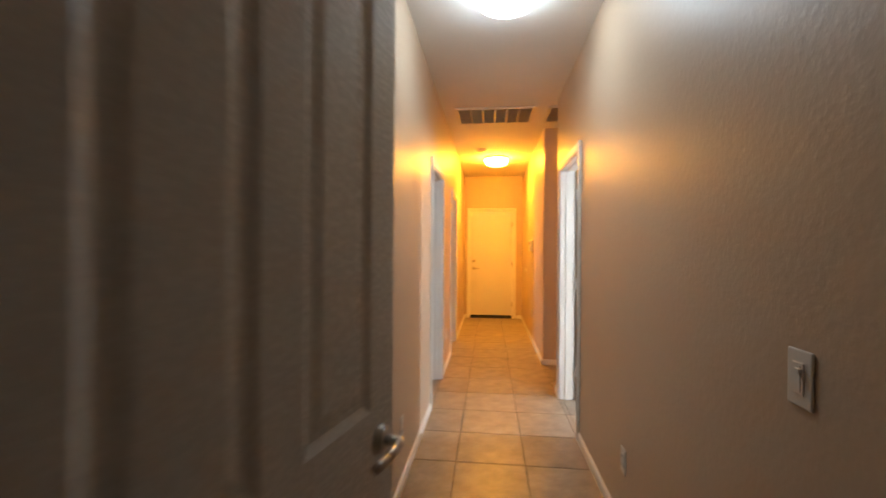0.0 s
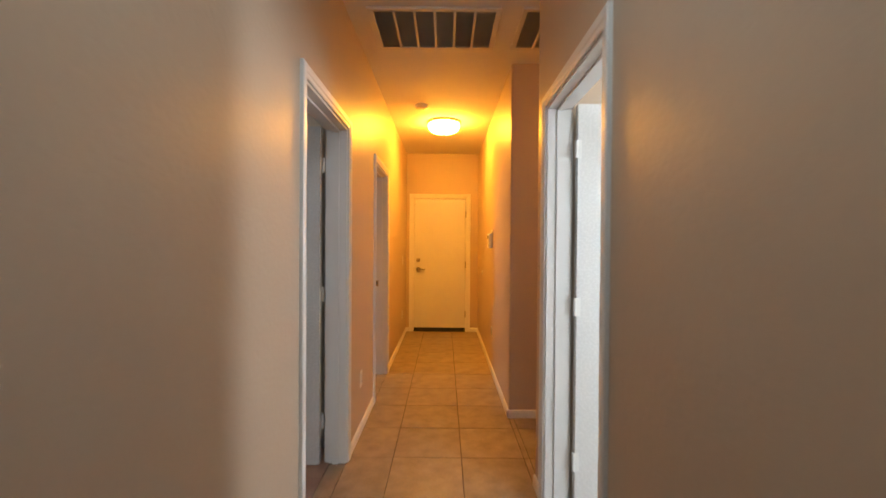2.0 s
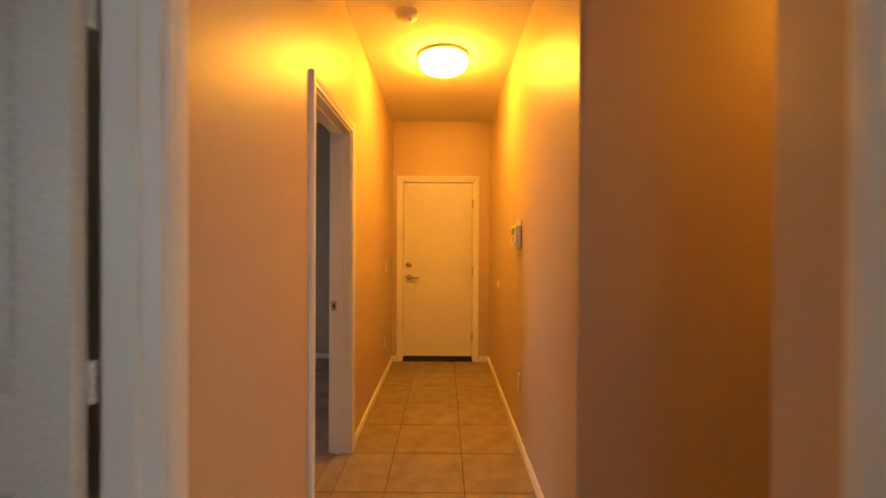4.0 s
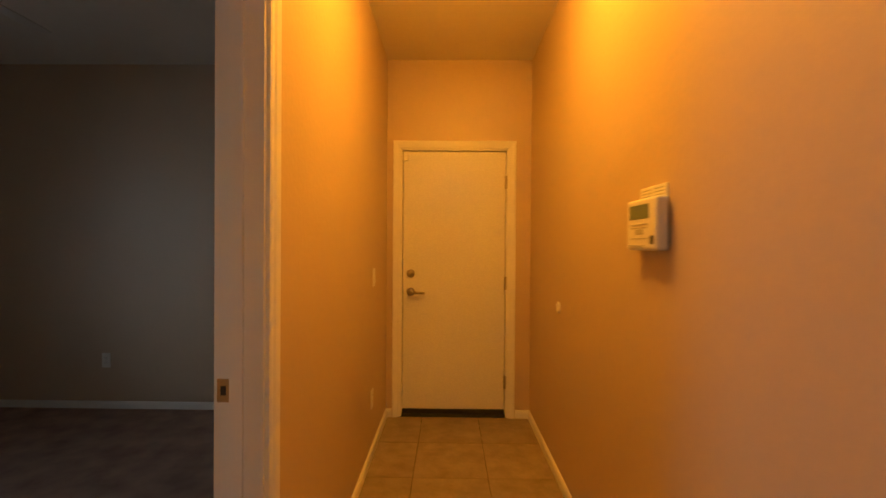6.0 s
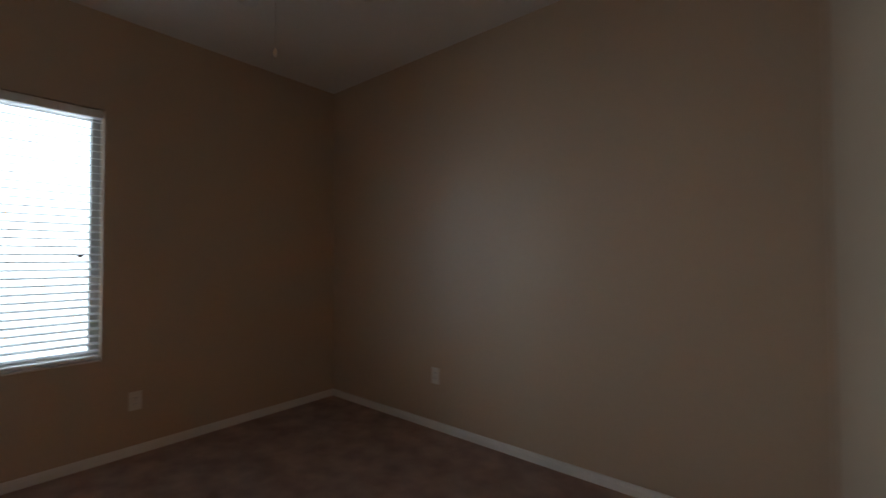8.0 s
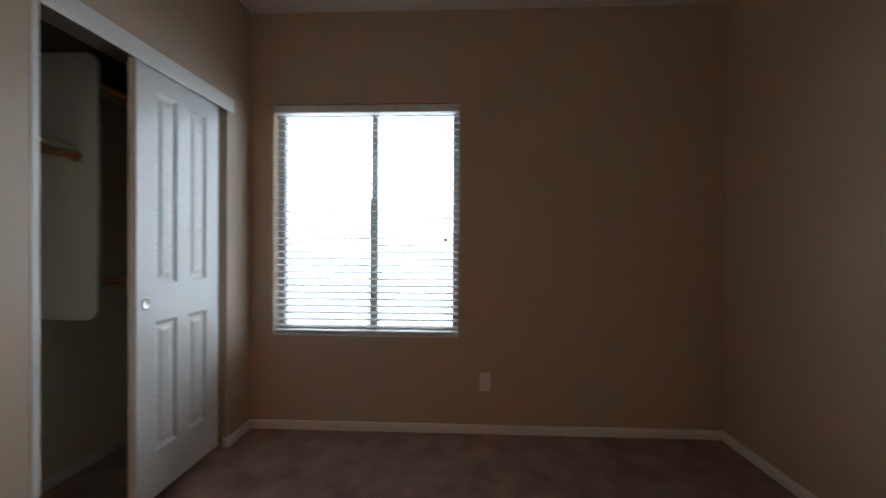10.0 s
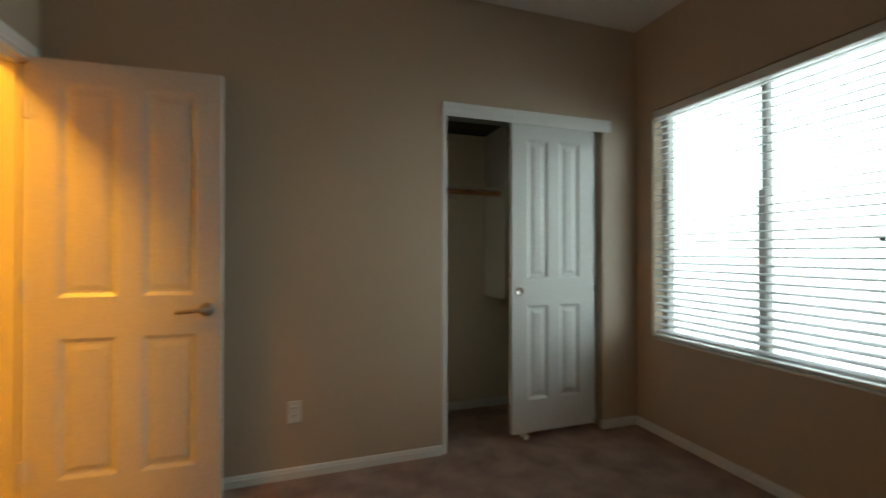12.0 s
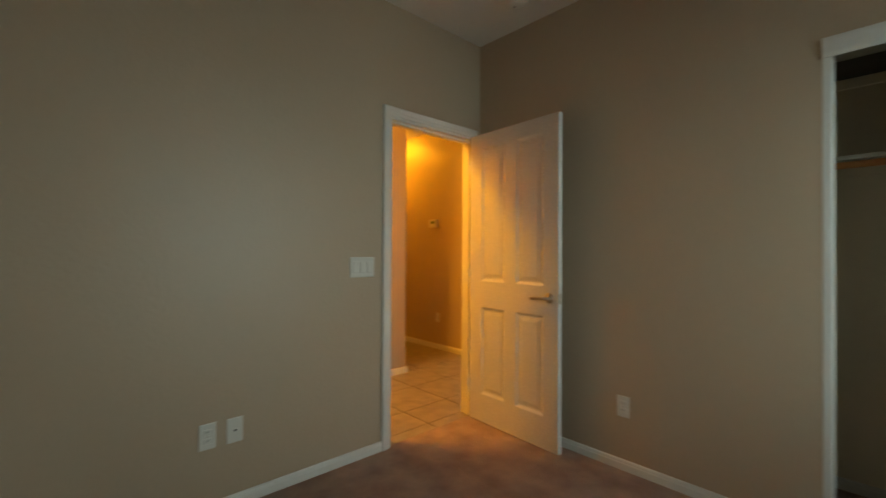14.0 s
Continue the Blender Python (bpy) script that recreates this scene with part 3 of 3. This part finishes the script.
for i in range(5):
    b = bmesh.new()
    outline = [(0.18, -0.045), (0.30, -0.060), (0.50, -0.066), (0.55, -0.055), (0.565, -0.02), (0.565, 0.02), (0.55, 0.055), (0.50, 0.066), (0.30, 0.060), (0.18, 0.045)]
    top = [b.verts.new((x, y, 0.003)) for x, y in outline]
    bot = [b.verts.new((x, y, -0.003)) for x, y in outline]
    b.faces.new(top)
    b.faces.new(bot[::-1])
    for j in range(len(top)):
        k = (j + 1) % len(top)
        b.faces.new((top[j], top[k], bot[k], bot[j]))
    bl = part("blade", b, M_FAN, fan)
    bl.matrix_basis = pose(0, 0, -0.215, 0, 0, 72 * i + 20) @ pose(0, 0, 0, 12, 0, 0)
    b = box_bm((0.08, -0.018, -0.006), (0.24, 0.018, 0.002), 0.003, 1)
    part("blade_iron", b, M_NICKEL, fan).matrix_basis = pose(0, 0, -0.222, 0, 0, 72 * i + 20)

# ---- bedroom window and blind ----
WY0, WY1, WZ0, WZ1 = 7.253, 8.475, 0.618, 2.135
win = thing("window_1", Matrix(), "pale vinyl single-hung window behind open white blinds", "window", kind="structure")
fx0, fx1 = XW - 0.145, XW - 0.085
bm = bmesh.new()
for a, b in (((WY0, WZ0), (WY0 + 0.045, WZ1)), ((WY1 - 0.045, WZ0), (WY1, WZ1)), ((WY0 + 0.045, WZ0), (WY1 - 0.045, WZ0 + 0.045)), ((WY0 + 0.045, WZ1 - 0.045), (WY1 - 0.045, WZ1))):
    add_box(bm, (fx0, *a), (fx1, *b), 0.003, 1)
part("window_frame", bm, M_FRAME, win)
part("mullion", box_bm((fx0 + 0.01, 7.886, WZ0 + 0.045), (fx1, 7.926, WZ1 - 0.045), 0.003, 1), M_FRAME, win)
part("sash_stile", box_bm((fx1, 7.879, WZ0 + 0.045), (fx1 + 0.018, 7.933, 1.522), 0.003, 1), M_FRAME, win)
for a, b in ((WY0 + 0.045, 7.886), (7.926, WY1 - 0.045)):
    g = part("pane", box_bm((fx0 + 0.025, a, WZ0 + 0.045), (fx0 + 0.029, b, WZ1 - 0.045)), M_GLASS, win)
    g.visible_shadow = False
part("latch", box_bm((fx1 - 0.01, 8.372, 1.240), (fx1 + 0.02, 8.397, 1.257), 0.003, 1), M_SLOT, win, "small dark latch")
part("window_sill", box_bm((XW - 0.085, WY0 + 0.001, WZ0), (XW + 0.004, WY1 - 0.001, WZ0 + 0.012), 0.004, 2), M_TRIM, win, "painted sill")

blind = thing("window_blind", Matrix(), "white horizontal slat blind, lowered with slats open", "blind")
part("headrail", box_bm((XW - 0.062, WY0 + 0.006, WZ1 - 0.054), (XW - 0.004, WY1 - 0.006, WZ1 - 0.006), 0.003, 1), M_TRIM, blind, "white headrail")
part("bottom_rail", box_bm((XW - 0.058, WY0 + 0.008, WZ0 + 0.016), (XW - 0.010, WY1 - 0.008, WZ0 + 0.034), 0.004, 2), M_TRIM, blind, "white bottom rail")
NS = 32
shared = None
for i in range(NS):
    z = WZ0 + 0.062 + i * (WZ1 - 0.075 - WZ0 - 0.062) / (NS - 1)
    if shared is None:
        b = bmesh.new()
        prof = [(-0.025, -0.0005), (-0.012, 0.0012), (0.0, 0.0018), (0.012, 0.0012), (0.025, -0.0005)]
        up = [[b.verts.new((x, y, h + 0.0014)) for x, h in prof] for y in (WY0 + 0.008, WY1 - 0.008)]
        dn = [[b.verts.new((x, y, h - 0.0014)) for x, h in prof] for y in (WY0 + 0.008, WY1 - 0.008)]
        for j in range(4):
            b.faces.new((up[0][j], up[0][j + 1], up[1][j + 1], up[1][j]))
            b.faces.new((dn[0][j], dn[1][j], dn[1][j + 1], dn[0][j + 1]))
        for j in (0, 4):
            b.faces.new((up[0][j], up[1][j], dn[1][j], dn[0][j]))
        for e in (0, 1):
            b.faces.new([*up[e], *dn[e][::-1]])
        s = part("slat", b, M_SLAT, blind)
        shared = s.data
    else:
        s = new("slat", shared)
        s.parent = blind
    s.matrix_basis = pose(XW - 0.034, 0, z, 0, 9 + random.uniform(-1.2, 1.2), 0)
for y in (WY0 + 0.12, 7.69, 8.08, WY1 - 0.12):
    for x in (XW - 0.0605, XW - 0.0075):
        part("ladder_cord", cyl_bm((x, y, WZ0 + 0.034), (x, y, WZ1 - 0.054), 0.0009, None, 6), M_TRIM, blind)

# ---- closet ----
head = thing("closet_fascia", Matrix(), "white moulded fascia over the closet's sliding doors", "fascia", kind="structure")
FAS = [(0.0, 2.006), (0.008, 2.006), (0.010, 2.018), (0.011, 2.024), (0.011, 2.050), (0.013, 2.062), (0.014, 2.072), (0.014, 2.086), (0.0, 2.086)]
part("fascia_board", strip_bm(FAS, (-3.795, YS, 0), (-2.592, YS, 0), (0, 1, 0)), M_TRIM, head)
part("track", box_bm((-3.735, YS - 0.125, 2.020), (-2.622, YS - 0.012, 2.048)), M_NICKEL, head, "metal sliding track")
part("side_trim", box_bm((-2.622, YS - 0.10, 0), (-2.592, YS + 0.002, 2.006), 0.0015, 1), M_TRIM, head, "slim white side trim")
part("floor_guide", box_bm((-3.175, YS - 0.10, 0.004), (-3.145, YS - 0.012, 0.034), 0.004, 1), M_PLASTIC, head, "white floor guide")
CW = 0.617
CCOLS = [(0.116, 0.268), (0.354, 0.504)]
CROWS = [(0.205, 0.808), (0.978, 1.872)]


def closet_door(x0, yf, pulls):
    root = thing("closet_door", pose(x0, yf, 0.046), "white four-panel sliding closet door on a track", "closet door", "sliding closet doors")
    part("leaf", panel_slab_bm(CW, 1.975, 0.034, CCOLS, CROWS), M_DOOR, root)
    for px in pulls:
        bm = lathe_bm([(0, 0.001), (0.020, 0.001), (0.023, 0.003), (0.028, 0.003), (0.029, 0)], 28)
        bmesh.ops.rotate(bm, verts=bm.verts[:], cent=(0, 0, 0), matrix=Matrix.Rotation(radians(-90), 3, "X"))
        part("finger_pull", bm, M_NICKEL, root, "round recessed nickel pull", True).location = (px, 0.0345, 0.90)


closet_door(-3.677, YS - 0.052, (CW - 0.055,))
closet_door(-3.730, YS - 0.100, (0.028, CW - 0.055))

org = thing("closet_partition", Matrix(), "white melamine closet partition with rounded front corners", "closet organizer")
b = bmesh.new()
pts = [(6.462, 0.862), (6.77, 0.862)]
pts += [(6.77 + 0.06 * math.sin(a), 0.922 - 0.06 * math.cos(a)) for a in [math.pi / 2 * i / 6 for i in range(1, 7)]]
pts += [(6.77 + 0.06 * math.cos(a), 2.026 + 0.06 * math.sin(a)) for a in [math.pi / 2 * i / 6 for i in range(0, 7)]]
pts += [(6.462, 2.086)]
A = [b.verts.new((-3.165, y, z)) for y, z in pts]
B = [b.verts.new((-3.145, y, z)) for y, z in pts]
b.faces.new(A)
b.faces.new(B[::-1])
for i in range(len(A)):
    j = (i + 1) % len(A)
    b.faces.new((A[i], A[j], B[j], B[i]))
part("panel", b, M_MELA, org)


def closet_rod(x0, x1, y, z):
    root = thing("closet_rod", Matrix(), "orange wooden closet rod in sockets", "closet rod", "closet rods")
    part("dowel", cyl_bm((x0, y, z), (x1, y, z), 0.0165, None, 20), M_WOOD, root, "", True)
    for a, c in ((x0, 1), (x1, -1)):
        part("socket", cyl_bm((a, y, z), (a + c * 0.014, y, z), 0.027, 0.024, 20), M_WOOD, root, "", True)


def closet_shelf(x0, x1, y1, z, material, label):
    root = thing("closet_shelf", Matrix(), label, "shelf", "closet shelves")
    part("board", box_bm((x0, 6.463, z), (x1, y1, z + 0.018), 0.001, 1), material, root)
    part("cleat", box_bm((x0, 6.462, z - 0.05), (x1, 6.478, z - 0.0005), 0.002, 1), M_CLOSET, root)


closet_rod(-3.144, -2.351, 6.73, 1.612)
closet_shelf(-3.144, -2.351, 6.735, 1.637, M_MELA, "white melamine closet shelf over a wooden rod")
closet_rod(XW + 0.001, -3.166, 6.73, 1.98)
closet_rod(XW + 0.001, -3.166, 6.73, 1.03)
# board coloured dark, so its underside reads as the shaded closet top
closet_shelf(XW + 0.001, -2.351, 6.86, 2.088, M_SHELF_SHADE, "top shelf in the closet, coloured dark brown for the shade beneath it")

# ---- rooms seen through the side doors ----
def plain_window(name, x0, x1, z0, z1, y):
    w = thing(name, Matrix(), "plain white-framed window, bright with daylight", "window", kind="structure")
    bm = bmesh.new()
    t = 0.045
    for a, b in (((x0, z0), (x0 + t, z1)), ((x1 - t, z0), (x1, z1)), ((x0 + t, z0), (x1 - t, z0 + t)), ((x0 + t, z1 - t), (x1 - t, z1))):
        add_box(bm, (a[0], y, a[1]), (b[0], y + 0.05, b[1]), 0.003, 1)
    part("window_frame", bm, M_TRIM, w)
    g = part("pane", box_bm((x0 + t, y + 0.022, z0 + t), (x1 - t, y + 0.026, z1 - t)), M_GLASS, w)
    g.visible_shadow = False


plain_window("window_2", 1.86, 2.95, 0.86, 2.1, 3.30)
# added narrow glazed opening, stands in for the bright drape beside the window
plain_window("drape_stand_in", 1.56, 1.80, 0.02, 2.1, 3.30)
plain_window("window_3", -3.55, -2.45, 0.86, 2.1, 2.36)

# ---- floor tiles ----
P = 0.428
TX0, TY0 = -0.280 - 2 * P, 5.345 - 16 * P
AREAS = [(XL, XR, 2.02, YE), (XR, 3.2, YP, YC), (XR, 0.67, 4.943, 5.695), (0.67, 3.2, 3.42, YP - 0.14), (XR, XR2, 2.02, 4.943), (XR, XR2, 5.695, YP), (-0.66, XL, 5.361, 6.12), (-0.665, XL, 7.157, 7.897), (-2.06, 2.06, 0.2, 2.02)]
tile_meshes = {}


def tile_mesh(w, d):
    key_ = (round(w, 3), round(d, 3))
    if key_ not in tile_meshes:
        b = bmesh.new()
        g, v = 0.0022, 0.0016
        lo = [b.verts.new(c) for c in ((g, g, -0.006), (w - g, g, -0.006), (w - g, d - g, -0.006), (g, d - g, -0.006))]
        mi = [b.verts.new((c.co.x, c.co.y, -v)) for c in lo]
        hi = [b.verts.new(c) for c in ((g + v, g + v, 0), (w - g - v, g + v, 0), (w - g - v, d - g - v, 0), (g + v, d - g - v, 0))]
        b.faces.new(hi)
        for r, s in ((lo, mi), (mi, hi)):
            for i in range(4):
                j = (i + 1) % 4
                b.faces.new((r[i], r[j], s[j], s[i]))
        me = bpy.data.meshes.new("tile")
        b.to_mesh(me)
        b.free()
        me.materials.append(M_TILE)
        tile_meshes[key_] = me
    return tile_meshes[key_]


for x0, x1, y0, y1 in AREAS:
    i0, i1 = math.floor((x0 - TX0) / P), math.ceil((x1 - TX0) / P)
    j0, j1 = math.floor((y0 - TY0) / P), math.ceil((y1 - TY0) / P)
    for i in range(i0, i1):
        for j in range(j0, j1):
            a, b_ = max(x0, TX0 + i * P), min(x1, TX0 + (i + 1) * P)
            c, d = max(y0, TY0 + j * P), min(y1, TY0 + (j + 1) * P)
            if b_ - a > 0.012 and d - c > 0.012:
                t = new("tile", tile_mesh(b_ - a, d - c))
                t.parent = floor_slab
                t.location = (a, c, random.uniform(-0.0006, 0.0002))
